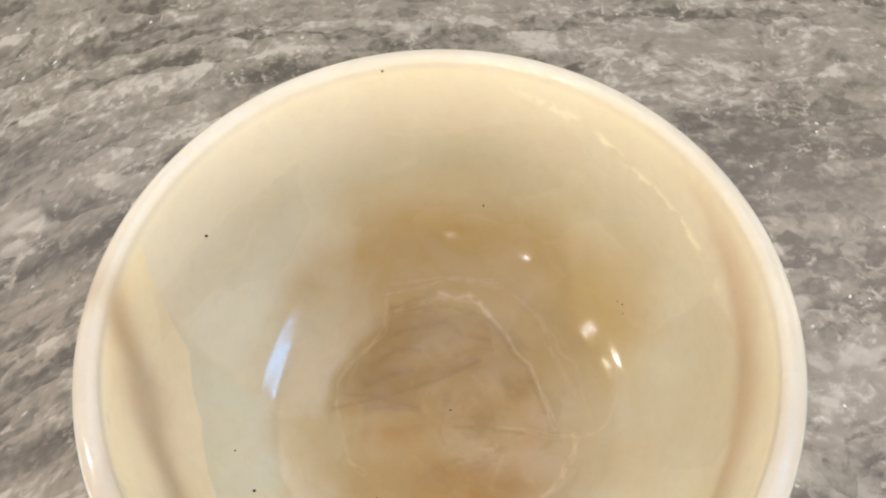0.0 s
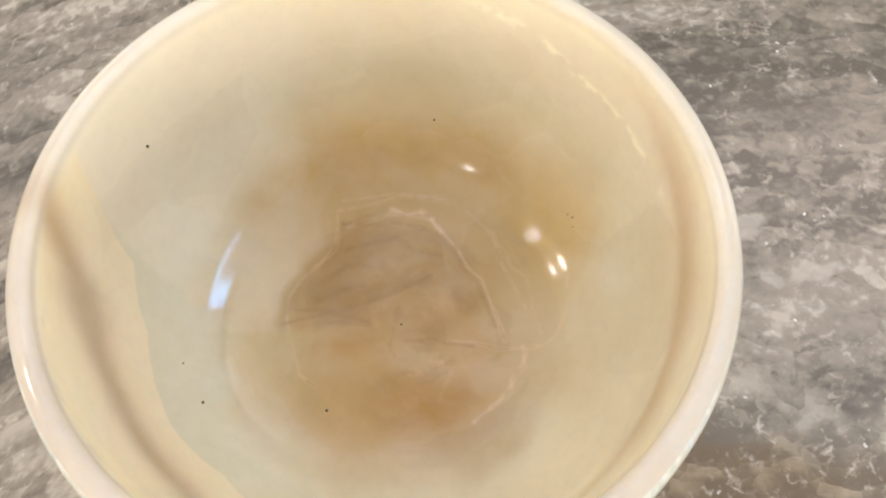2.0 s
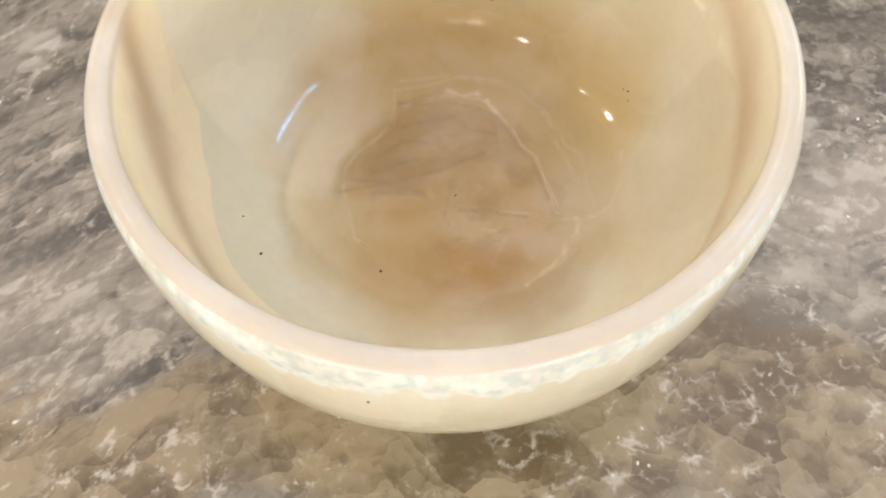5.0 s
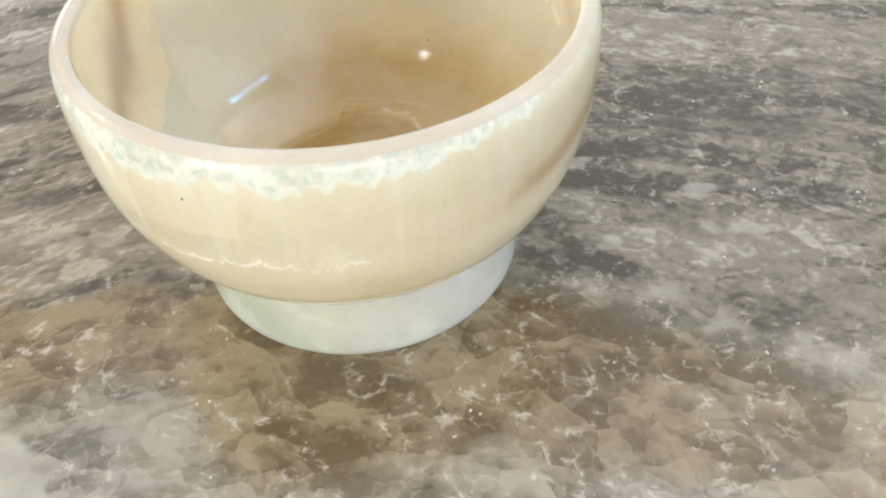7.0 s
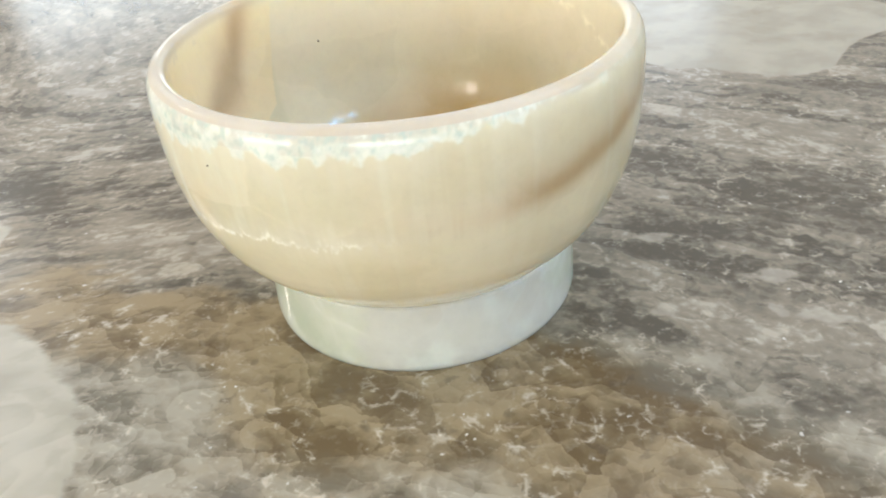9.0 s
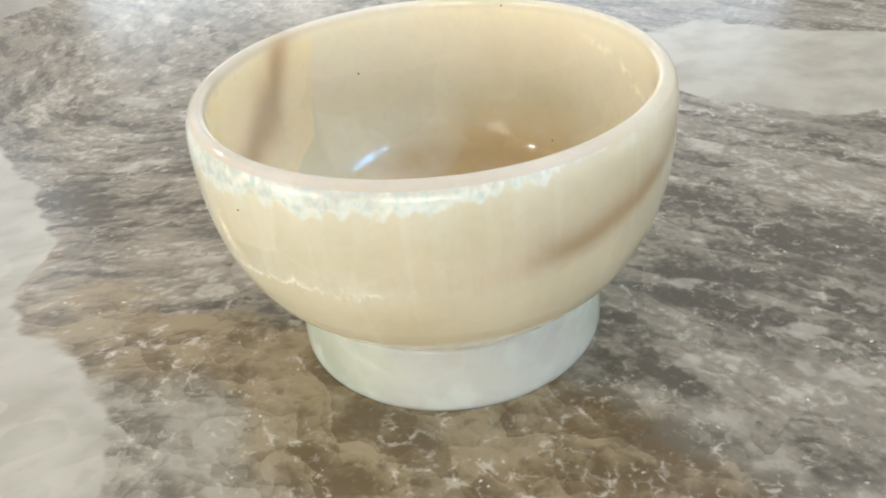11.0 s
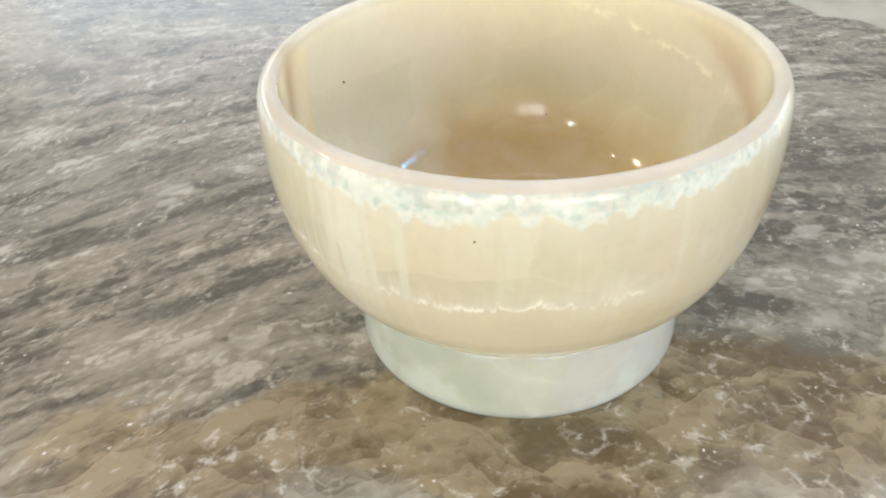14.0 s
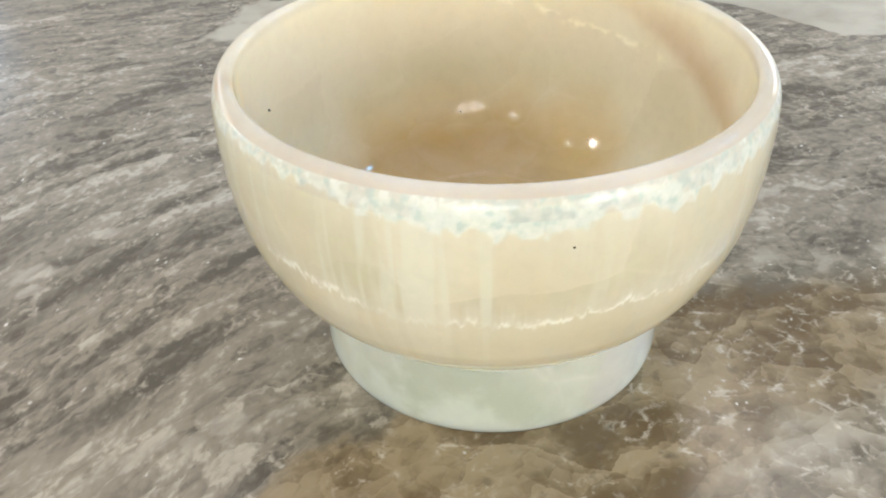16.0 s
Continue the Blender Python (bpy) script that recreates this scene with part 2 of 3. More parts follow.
    col = mix(n, col, pale, ramp(n, math_node(n, "ADD", cream, math_node(n, "MULTIPLY", nz, 0.12)), 0.485, 0.515))
    L(col, b.inputs["Base Color"])
    L(ramp(n, fine, 0.3, 0.75, 0.16, 0.25), b.inputs["Roughness"])
    b.inputs["Specular IOR Level"].default_value = 0.5
    bump(n, b, cloud, 0.04, 0.001)
    return m


def onyx_material(name, scale):
    """Translucent polished onyx: the stone's layers and some painted light come from the mesh's colours, fine clouding
    from here.
    """
    m, n, b = material(name)
    L = n.links.new
    co = n.nodes.new("ShaderNodeTexCoord").outputs["Object"]
    mesh_colour = attribute(n, "stone").outputs["Color"]
    cloud = noise_tex(n, co, 38.0, 5.0, 0.55, 0.6).outputs[0]
    grain = noise_tex(n, co, 420.0, 4.0, 0.6).outputs[0]
    col = mix(n, mesh_colour, mix(n, mesh_colour, (1.0, 0.98, 0.92), 0.10), ramp(n, cloud, 0.40, 0.66))
    col = mix(n, col, mix(n, (0.0, 0.0, 0.0), col, 0.975), ramp(n, grain, 0.45, 0.7))
    L(col, b.inputs["Base Color"])
    b.inputs["Roughness"].default_value = 0.10
    b.inputs["IOR"].default_value = 1.5
    b.inputs["Specular IOR Level"].default_value = 0.42
    b.inputs["Subsurface Weight"].default_value = 0.85
    b.inputs["Subsurface Radius"].default_value = (1.0, 0.90, 0.70)
    b.inputs["Subsurface Scale"].default_value = scale
    return m


STONE = slab_material()
ONYX = onyx_material("onyx", 0.011)
PAINT = plain("wall_paint", (0.80, 0.77, 0.71))
CEIL = plain("ceiling_paint", (0.84, 0.82, 0.78))
FLOOR = plain("floor_tile", (0.34, 0.24, 0.17), 0.6, 0.3, 3.0)
BLOCK = plain("concrete", (0.34, 0.33, 0.31), 0.85, 0.2, 12.0)
DARK = plain("iron_speck", (0.035, 0.028, 0.018), 0.5, 0.3, 900.0)

# ---- mesh helpers ----


def mesh_from(name, verts, faces, mat, smooth=False):
    me = bpy.data.meshes.new(name)
    me.from_pydata(verts, [], faces)
    me.materials.append(mat)
    if smooth:
        me.polygons.foreach_set("use_smooth", [True] * len(me.polygons))
    me.update()
    return me


def part(name, me, parent, label=""):
    ob = new(name, me)
    ob.parent = parent
    return tagged(ob, label) if label else ob


def box_faces(verts, faces, lo, hi):
    k = len(verts)
    (a, b, c), (d, e, f) = lo, hi
    verts += [(a, b, c), (d, b, c), (d, e, c), (a, e, c), (a, b, f), (d, b, f), (d, e, f), (a, e, f)]
    faces += [tuple(k + i for i in q) for q in ((3, 2, 1, 0), (4, 5, 6, 7), (0, 1, 5, 4), (1, 2, 6, 5), (2, 3, 7, 6), (3, 0, 4, 7))]


def lattice(p, seed=0):
    """Pseudo-random value in 0..1 for integer points."""
    h = p[..., 0] * 374761393 + p[..., 1] * 668265263 + p[..., 2] * 2147483647 + seed * 974711
    h = (h ^ (h >> 13)) * 1274126177
    h = h ^ (h >> 16)
    return (h & 0xFFFF) / 65535.0


def fbm(p, octaves=4, seed=0, gain=0.5):
    """Smooth value noise, 0..1, at points p (N, 3)."""
    total, amp, norm = 0.0, 1.0, 0.0
    for o in range(octaves):
        q = p * 2.0 ** o + 37.3 * o
        i = np.floor(q).astype(np.int64)
        f = q - i
        f = f * f * (3 - 2 * f)
        v = 0.0
        for dx in (0, 1):
            for dy in (0, 1):
                for dz in (0, 1):
                    w = (f[:, 0] if dx else 1 - f[:, 0]) * (f[:, 1] if dy else 1 - f[:, 1]) * (f[:, 2] if dz else 1 - f[:, 2])
                    v = v + w * lattice(i + np.array((dx, dy, dz)), seed + o)
        total, norm, amp = total + amp * v, norm + amp, amp * gain
    return total / norm


def step(x, lo, hi):
    t = np.clip((x - lo) / (hi - lo), 0, 1)
    return t * t * (3 - 2 * t)


def blend(col, other, mask):
    return col + (np.array(other) - col) * mask[:, None]


def paint(me, name, rgb):
    layer = me.color_attributes.new(name, "FLOAT_COLOR", "POINT")
    layer.data.foreach_set("color", np.c_[rgb, np.ones(len(rgb))].astype(np.float32).ravel())


R = 0.065       # the bowl's rim radius

# ---- room ----
LOW, HIGH, THICK = -0.80, 2.2, 0.12


def wall_with_openings(side):
    """A wall with real openings, built as blocks round them."""
    verts, faces = [], []
    holes = OPENINGS[side]
    us = sorted({-HALF - THICK, HALF + THICK, *[u + s * w / 2 for u, z, w, h, *_ in holes for s in (-1, 1)]})
    for a, b in zip(us, us[1:]):
        mid = (a + b) / 2
        cut = sorted([(z - h / 2, z + h / 2) for u, z, w, h, *_ in holes if abs(mid - u) < w / 2])
        z0 = LOW
        for lo, hi in cut + [(HIGH, HIGH)]:
            if lo > z0:
                p, q = wall_point(side, a, HALF, z0), wall_point(side, b, HALF + THICK, lo)
                box_faces(verts, faces, tuple(min(x) for x in zip(p, q)), tuple(max(x) for x in zip(p, q)))
            z0 = hi
    ob = new("wall_" + side, mesh_from("wall_" + side, verts, faces, PAINT))
    return tagged(ob, "plain pale painted wall with openings for lamps", "wall", kind="structure")


for side in OPENINGS:
    wall_with_openings(side)
for name, z0, z1, mat, words in (("floor", LOW - 0.1, LOW, FLOOR, "plain brown tiled floor under the stone slab"), ("ceiling", HIGH, HIGH + 0.1, CEIL, "plain white painted ceiling with a square opening for an added fill lamp")):
    verts, faces = [], []
    out, s = HALF + THICK, FILL_OPENING if name == "ceiling" else 0.0
    for lo, hi in (((-out, -out), (out, -s)), ((-out, s), (out, out)), ((-out, -s), (-s, s)), ((s, -s), (out, s))):
        if lo[1] < hi[1]:
            box_faces(verts, faces, (*lo, z0), (*hi, z1))
    tagged(new(name, mesh_from(name, verts, faces, mat)), words, name, kind="structure")
verts, faces = [], []
box_faces(verts, faces, (-0.38, -0.40, LOW), (0.62, 0.70, -0.02))
tagged(new("plinth", mesh_from("plinth", verts, faces, BLOCK)), "plain grey concrete plinth under the stone slab", "plinth", kind="structure")

# ---- stone slab ----


def slab():
    xs = np.r_[-0.46, np.arange(-0.455, 0.36, 0.004), np.arange(0.40, 0.75, 0.05)]
    ys = np.r_[np.arange(-0.50, -0.20, 0.05), np.arange(-0.20, 0.42, 0.004), np.arange(0.45, 0.85, 0.05)]
    nx, ny = len(xs), len(ys)
    gx, gy = np.meshgrid(xs, ys)
    top = np.c_[gx.ravel(), gy.ravel(), np.zeros(nx * ny)]
    faces = [(j * nx + i, j * nx + i + 1, (j + 1) * nx + i + 1, (j + 1) * nx + i) for j in range(ny - 1) for i in range(nx - 1)]
    # rounded edge and underside
    ring = [i for i in range(nx)] + [j * nx + nx - 1 for j in range(1, ny)] + [(ny - 1) * nx + i for i in range(nx - 2, -1, -1)] + [j * nx for j in range(ny - 2, 0, -1)]
    verts = top
    prev = ring
    mid = top[ring].mean(axis=0)
    for out, down in ((0.002, -0.0008), (0.003, -0.003), (0.003, -0.017), (0.001, -0.02)):
        p = top[ring].copy()
        p[:, :2] += np.sign(p[:, :2] - mid[:2]) * (np.abs(p[:, :2] - mid[:2]) > np.array([(xs[-1] - xs[0]) / 2 - 0.03, (ys[-1] - ys[0]) / 2 - 0.03])) * out
        p[:, 2] = down
        k = len(verts)
        now = list(range(k, k + len(ring)))
        verts = np.r_[verts, p]
        m = len(ring)
        faces += [(prev[i], now[i], now[(i + 1) % m], prev[(i + 1) % m]) for i in range(m)]
        prev = now
    faces.append(tuple(reversed(prev)))
    me = mesh_from("stone_slab", verts.tolist(), faces, STONE)
    x, y = verts[:, 0] / R, verts[:, 1] / R
    wob = fbm(np.c_[x * 1.6, y * 1.6, x * 0], 4, 5) - 0.5
    front = step(-y + 0.10 * x + wob * 0.9, -0.05, 0.75)
    rust = step(-y + wob * 0.7, 0.15, 0.55) * (1 - 0.75 * step(-y + wob, 0.85, 1.35)) * (0.55 + 0.45 * step(np.abs(x) * -1.0, -2.2, -1.2))
    rust = np.clip(rust + 0.9 * np.exp(-(((x + 0.40) / 0.55) ** 2 + ((y + 0.72) / 0.20) ** 2)) + 0.5 * np.exp(-(((x - 0.85) / 0.30) ** 2 + ((y + 0.45) / 0.25) ** 2)), 0, 1.2)
    lower = np.interp(x, (-7, -4.28, -3.36, -2.45, -2.20, -1.80, -1.44, -1.1, -0.9, -0.7, -0.49, 0.0), (0.9, 0.13, -0.15, -0.55, -1.02, -1.17, -1.14, -1.29, -1.38, -1.54, -1.77, -2.6))
    a = lower - y
    far = np.interp(x, (-1.0, 0.4, 1.0, 1.3, 1.55, 2.0, 2.3, 2.5, 2.9, 3.3, 3.6, 3.9, 4.5), (2.9, 2.85, 3.05, 3.3, 4.0, 4.3, 4.06, 3.78, 3.34, 2.82, 2.12, 1.9, 1.4))
    b = np.where(x < 1.8, np.minimum(np.minimum(y - far, 4.5 - y), (x + 0.7) * 0.5), y - far)
    b = b + 0.8 * wob
    # the layers lie along x and bend towards one corner
    bend = 0.24 * np.log1p(np.exp(np.clip(-(x + 1.0) / 0.24, -30, 30)))
    turned = y + 0.62 * bend * (1 - step(y, 0.3, 4.2)) * (1 - step(bend, 1.5, 6.0))
    paint(me, "flow", np.c_[verts[:, 0], turned * R, verts[:, 2]])
    paint(me, "zone", np.c_[front, rust, np.clip(0.5 + 0.5 * np.maximum(a, b), 0, 1)])
    tone = np.full(len(verts), 0.5)
    # long dark and pale bands of the block, with contact shade painted beside the foot: from, to, half width, strength
    for x0, y0, x1, y1, wide, amount in ((0.9, 1.55, 2.6, 1.25, 0.30, -0.20), (-2.9, -0.15, -1.7, 0.40, 0.20, -0.10), (-2.5, 0.45, -1.2, 1.20, 0.22, -0.08), (-2.6, -0.60, -1.05, -0.25, 0.20, 0.08), (1.3, -0.62, 2.1, -0.80, 0.30, -0.10), (0.4, 2.1, 2.6, 2.0, 0.35, 0.13), (-3.0, -0.05, -1.95, -0.55, 0.16, -0.16), (-2.6, 0.50, -1.5, 1.05, 0.16, -0.10), (-1.95, 0.15, -1.0, 0.85, 0.14, -0.10), (-2.2, 0.95, -1.3, 1.6, 0.30, 0.08), (-1.8, -0.25, -0.9, 0.3, 0.22, 0.10), (1.1, 0.1, 2.0, 0.45, 0.20, 0.08), (1.1, 0.95, 2.0, 0.85, 0.22, -0.10), (1.2, -0.35, 2.0, -0.45, 0.25, -0.10), (0.7, -0.42, 1.1, -0.55, 0.16, -0.14), (-1.0, -0.45, -0.2, -0.62, 0.12, -0.10), (-0.6, 2.3, -2.2, 2.2, 0.25, 0.08), (0.75, 0.25, 1.2, 0.0, 0.16, -0.26), (0.9, 0.62, 1.3, 0.60, 0.13, -0.16), (0.85, -0.25, 1.6, -0.3, 0.2, -0.12), (1.02, -0.25, 1.16, -0.85, 0.10, -0.18), (-1.7, -0.05, -0.9, 0.45, 0.14, -0.12)):
        ux, uy = x1 - x0, y1 - y0
        t = np.clip(((x - x0) * ux + (y - y0) * uy) / (ux * ux + uy * uy), 0, 1)
        d = np.hypot(x - x0 - t * ux, y - y0 - t * uy) + 0.25 * wob
        tone += amount * np.exp(-(d / wide) ** 2)
    paint(me, "band_shade", np.repeat(np.clip(tone, 0, 1)[:, None], 3, 1))
    return tagged(new("stone_slab", me), "polished grey and brown streaked stone slab", "stone slab")


slab()

# ---- onyx bowl ----
SIDES = 900


def lathe(name, profile, colours, mat):
    """A turned, closed mesh from a profile of (radius, height) in rim radii that starts and ends on the axis."""
    prof = np.array(profile)
    ang = np.linspace(0, 2 * np.pi, SIDES, endpoint=False)
    body = prof[1:-1]
    pts = np.stack([body[:, None, 0] * np.cos(ang), body[:, None, 0] * np.sin(ang), np.repeat(body[:, 1:2], SIDES, 1)], -1).reshape(-1, 3)
    pts = np.r_[pts, [(0, 0, prof[0, 1]), (0, 0, prof[-1, 1])]]
    n, first, last = len(body), len(pts) - 2, len(pts) - 1
    j = np.arange(SIDES)
    k = (j + 1) % SIDES
    quads = np.concatenate([np.c_[i * SIDES + j, i * SIDES + k, (i + 1) * SIDES + k, (i + 1) * SIDES + j] for i in range(n - 1)])
    faces = quads.tolist() + [(first, b, a) for a, b in zip(j.tolist(), k.tolist())] + [(last, (n - 1) * SIDES + a, (n - 1) * SIDES + b) for a, b in zip(j.tolist(), k.tolist())]
    me = mesh_from(name, (pts * R).tolist(), faces, mat, True)
    inside = np.r_[np.repeat(np.arange(n), SIDES), 0, n]
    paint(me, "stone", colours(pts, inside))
    return me


def dense(points, count):
    """Smooth resampling of a profile (Catmull-Rom), evenly by length."""
    p = np.array(points, float)
    q = np.r_[[2 * p[0] - p[1]], p, [2 * p[-1] - p[-2]]]
    t = np.linspace(0, 1, 24, endpoint=False)[:, None]
    out = [0.5 * (2 * q[i] + (q[i + 1] - q[i - 1]) * t + (2 * q[i - 1] - 5 * q[i] + 4 * q[i + 1] - q[i + 2]) * t ** 2 + (3 * q[i] - q[i - 1] - 3 * q[i + 1] + q[i + 2]) * t ** 3) for i in range(1, len(q) - 2)]
    c = np.r_[np.concatenate(out), [p[-1]]]
    s = np.r_[0, np.cumsum(np.linalg.norm(np.diff(c, axis=0), axis=1))]
    u = np.linspace(0, s[-1], count)
    return np.c_[np.interp(u, s, c[:, 0]), np.interp(u, s, c[:, 1])]


OUTER = [(0.58, 0.200), (0.62, 0.215), (0.655, 0.29), (0.672, 0.334), (0.700, 0.341), (0.735, 0.362), (0.772, 0.397), (0.822, 0.447), (0.866, 0.50), (0.897, 0.55), (0.922, 0.60), (0.962, 0.70), (0.986, 0.80), (1.001, 0.90), (1.008, 1.0), (1.010, 1.10), (1.006, 1.18), (0.994, 1.222), (0.976, 1.243), (0.956, 1.252), (0.943, 1.254)]
INNER = [(0.943, 1.254), (0.930, 1.246), (0.922, 1.222), (0.911, 1.11), (0.888, 0.938), (0.850, 0.742), (0.797, 0.609), (0.747, 0.525), (0.70, 0.469), (0.65, 0.429), (0.577, 0.385), (0.45, 0.351), (0.30, 0.336), (0.15, 0.335), (0.0, 0.335 + 0.001)]
N_OUT, N_IN = 260, 380


def wrap_interp(az, table):
    """Value by azimuth in degrees from a table of (azimuth, value), which closes on itself."""
    a = sorted((x % 360, v) for x, v in table)
    xs = [x for x, _ in a]
    vs = [v for _, v in a]
    return np.interp(az % 360, [xs[-1] - 360, *xs, xs[0] + 360], [vs[-1], *vs, vs[0]])


def away(az, centre):
    return np.abs((az - centre + 180) % 360 - 180)


def facets(p, count, seed, stretch):
    """Growth zones of the stone: a tint in -1..1 for each zone, and the nearness of a border, at points p."""
    rng = np.random.default_rng(seed)
    seeds = np.c_[rng.uniform(-1.1, 1.1, (count, 2)), rng.uniform(0.0, 1.3, count)] * stretch
    q = p * stretch
    q = q + 0.35 * np.stack([fbm(p * 2.5 + k * 9.1, 4, 30 + k) - 0.5 for k in range(3)], 1)
    best, second, tint = np.full(len(p), 9.0), np.full(len(p), 9.0), np.zeros(len(p))
    for c in seeds:
        d = np.linalg.norm(q - c, axis=1)
        near = d < best
        second = np.where(near, best, np.minimum(second, d))
        tint = np.where(near, rng.uniform(-1, 1), tint)
        best = np.where(near, d, best)
    return tint, np.exp(-((second - best) / 0.02) ** 2)


def body_colours(p, row):
    x, y, z = p.T
    r = np.hypot(x, y)
    az = np.degrees(np.arctan2(y, x))
    inner = row >= N_OUT - 11
    n1 = fbm(p * 2.2, 4, 1) - 0.5
    n2 = fbm(p * 7.0, 4, 2) - 0.5
    n3 = fbm(p * 22.0, 4, 3) - 0.5
    n5 = fbm(p * 50.0, 3, 6) - 0.5
    layer = z + 0.05 * n1 + 0.02 * n2
    # the layers of the block: cream above, grey-green below, brown at the core, partly painted shade
    # the inside starts paler than the outside, to make up for its shade
    col = np.where(inner[:, None], (0.775, 0.705, 0.548), (0.628, 0.610, 0.450))
    green = step(layer, 0.98, 0.78) * (1 - 0.5 * step(n1, 0.0, 0.2))
    col = blend(col, np.where(inner[:, None], (0.74, 0.69, 0.51), (0.612, 0.592, 0.430)), green * 0.9)
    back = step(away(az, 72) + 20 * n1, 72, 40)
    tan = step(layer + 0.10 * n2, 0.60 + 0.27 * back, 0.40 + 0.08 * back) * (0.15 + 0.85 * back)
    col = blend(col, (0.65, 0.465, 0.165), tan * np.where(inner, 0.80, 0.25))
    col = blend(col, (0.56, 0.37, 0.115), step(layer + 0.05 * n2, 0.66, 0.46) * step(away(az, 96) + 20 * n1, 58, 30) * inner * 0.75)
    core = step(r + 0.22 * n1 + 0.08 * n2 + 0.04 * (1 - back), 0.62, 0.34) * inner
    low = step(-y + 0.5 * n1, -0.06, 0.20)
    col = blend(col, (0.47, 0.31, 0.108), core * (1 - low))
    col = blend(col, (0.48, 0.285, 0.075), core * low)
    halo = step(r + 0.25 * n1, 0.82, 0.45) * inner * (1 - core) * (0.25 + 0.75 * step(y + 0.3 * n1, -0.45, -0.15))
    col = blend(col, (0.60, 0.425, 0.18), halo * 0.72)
    # curved clouds of growth, each with a soft grain along the curve
    rc = np.hypot(x - 0.05, y - 0.02)
    swirl = fbm(np.c_[rc * 15 + 0.5 * n2 * 4, np.arctan2(y, x) * 1.6, z * 0], 4, 21, 0.55) - 0.5
    col = blend(col, (0.34, 0.205, 0.068), (core + 0.4 * halo) * step(swirl, 0.02, 0.18) * 0.28)
    col = blend(col, (0.60, 0.39, 0.16), core * step(swirl, -0.06, -0.24) * 0.35)
    col = blend(col, (0.34, 0.205, 0.072), core * np.exp(-(((x + 0.20) / 0.20) ** 2 + ((y - 0.17) / 0.13) ** 2)) * 0.35)
    # two flanks of the inside brightened by pale colour, in place of light
    col = blend(col, (0.84, 0.775, 0.63), step(away(az, 155) + 25 * n1, 52, 26) * step(z + 0.1 * n2, 0.42, 0.58) * inner * 0.55)
    col = blend(col, (0.84, 0.80, 0.63), step(away(az, 275) + 25 * n1, 70, 35) * step(z + 0.08 * n2, 0.36, 0.43) * inner * 0.55)
    # a paler yellow layer over a sharp parting on one flank
    part_z = wrap_interp(az, ((163, 1.24), (170, 0.85), (172, 0.73), (186, 0.62), (210, 0.59), (226, 0.52), (252, 0.57), (276, 0.61), (300, 0.72), (330, 1.0), (0, 1.3), (90, 1.3)))
    over = step(z - part_z + 0.01 * n2, -0.004, 0.006) * inner
    col = blend(col, (0.86, 0.75, 0.525), over * step(away(az, 225), 95, 55) * step(z, 1.23, 1.16) * 0.9)
    wedge = step(z + 0.15 * n2, 0.37, 0.45) * step(y + 0.45 * (x + 0.5) + 0.05 * n2, 0.02, -0.02) * (1 - over) * inner * step(away(az, 215), 75, 50)
    col = blend(col, (0.705, 0.67, 0.495), wedge * 0.85)
    # an olive wedge beside the core, an orange heart, and a sheen painted as a rose veil
    tongue = step(y - 0.10 * x - 0.07 + 0.04 * n2, 0.02, -0.02) * step(-y - 0.75 * (x + 0.60) + 0.08 * n2, 0.16, -0.06) * step(r + 0.1 * n1, 0.64, 0.56) * step(x, 0.1, -0.2) * inner
    col = blend(col, (0.56, 0.42, 0.18), tongue * 0.55)
    rose_sheen = step(away(az, 150) + 15 * n1, 34, 16) * step(r + 0.05 * n2, 0.42, 0.47) * step(r, 0.74, 0.66) * inner
    col = blend(col, (0.76, 0.63, 0.46), rose_sheen * 0.32)
    col = blend(col, (0.50, 0.29, 0.075), inner * np.exp(-(((x + 0.17) / 0.13) ** 2 + ((y + 0.03) / 0.07) ** 2)) * (z < 0.6) * 0.6)
    # growth zones, slightly lighter or greener, with faint pale borders
    tint, border = facets(p, 70, 5, np.array((1.0, 1.0, 1.5)))
    tint2, border2 = facets(p, 240, 8, np.array((1.0, 1.0, 1.2)))
    keep = np.where(inner, 0.25 + 0.75 * step(z, 0.42, 0.75), 1.0)
    col = blend(col, (0.82, 0.76, 0.61), np.clip(tint, 0, 1) * np.where(inner, 0.26, 0.40) * keep)
    col = blend(col, (0.62, 0.57, 0.41), np.clip(-tint, 0, 1) * np.where(inner, 0.24, 0.34) * keep)
    col = blend(col, (0.82, 0.74, 0.60), np.clip(tint2, 0, 1) * 0.10 * keep)
    col = blend(col, (0.88, 0.80, 0.64), border * step(n2, -0.05, 0.15) * 0.18 * keep)
    # brown seams through the wall
    left = wrap_interp(az, ((165, 1.5), (177, 1.19), (184, 0.98), (203, 0.83), (226, 0.74), (253, 0.84), (270, 1.0), (300, 1.4), (90, 1.5)))
    d = np.abs(z - left + 0.03 * n2)
    col = blend(col, (0.48, 0.345, 0.19), np.exp(-(d / (0.085 + 0.06 * step(az % 360, 202, 182))) ** 2) * step(away(az, 210), 62, 30) * np.where(inner, 0.75, 0.15))
    right = wrap_interp(az, ((60, 1.3), (18, 1.10), (3, 1.03), (353, 0.98), (337, 0.92), (320, 0.88), (300, 0.85), (180, 1.0)))
    d = z - right + 0.03 * n2
    col = blend(col, (0.56, 0.40, 0.22), np.where(d > 0, np.exp(-(d / 0.10) ** 2), np.exp(-(d / 0.05) ** 2)) * step(away(az, 348), 62, 18) * 0.6)
    d2 = d
    # thin pale veins and dark strokes on the floor of the bowl: half width, strength, line
    pale, shade = (0.80, 0.63, 0.40), (0.28, 0.160, 0.052)
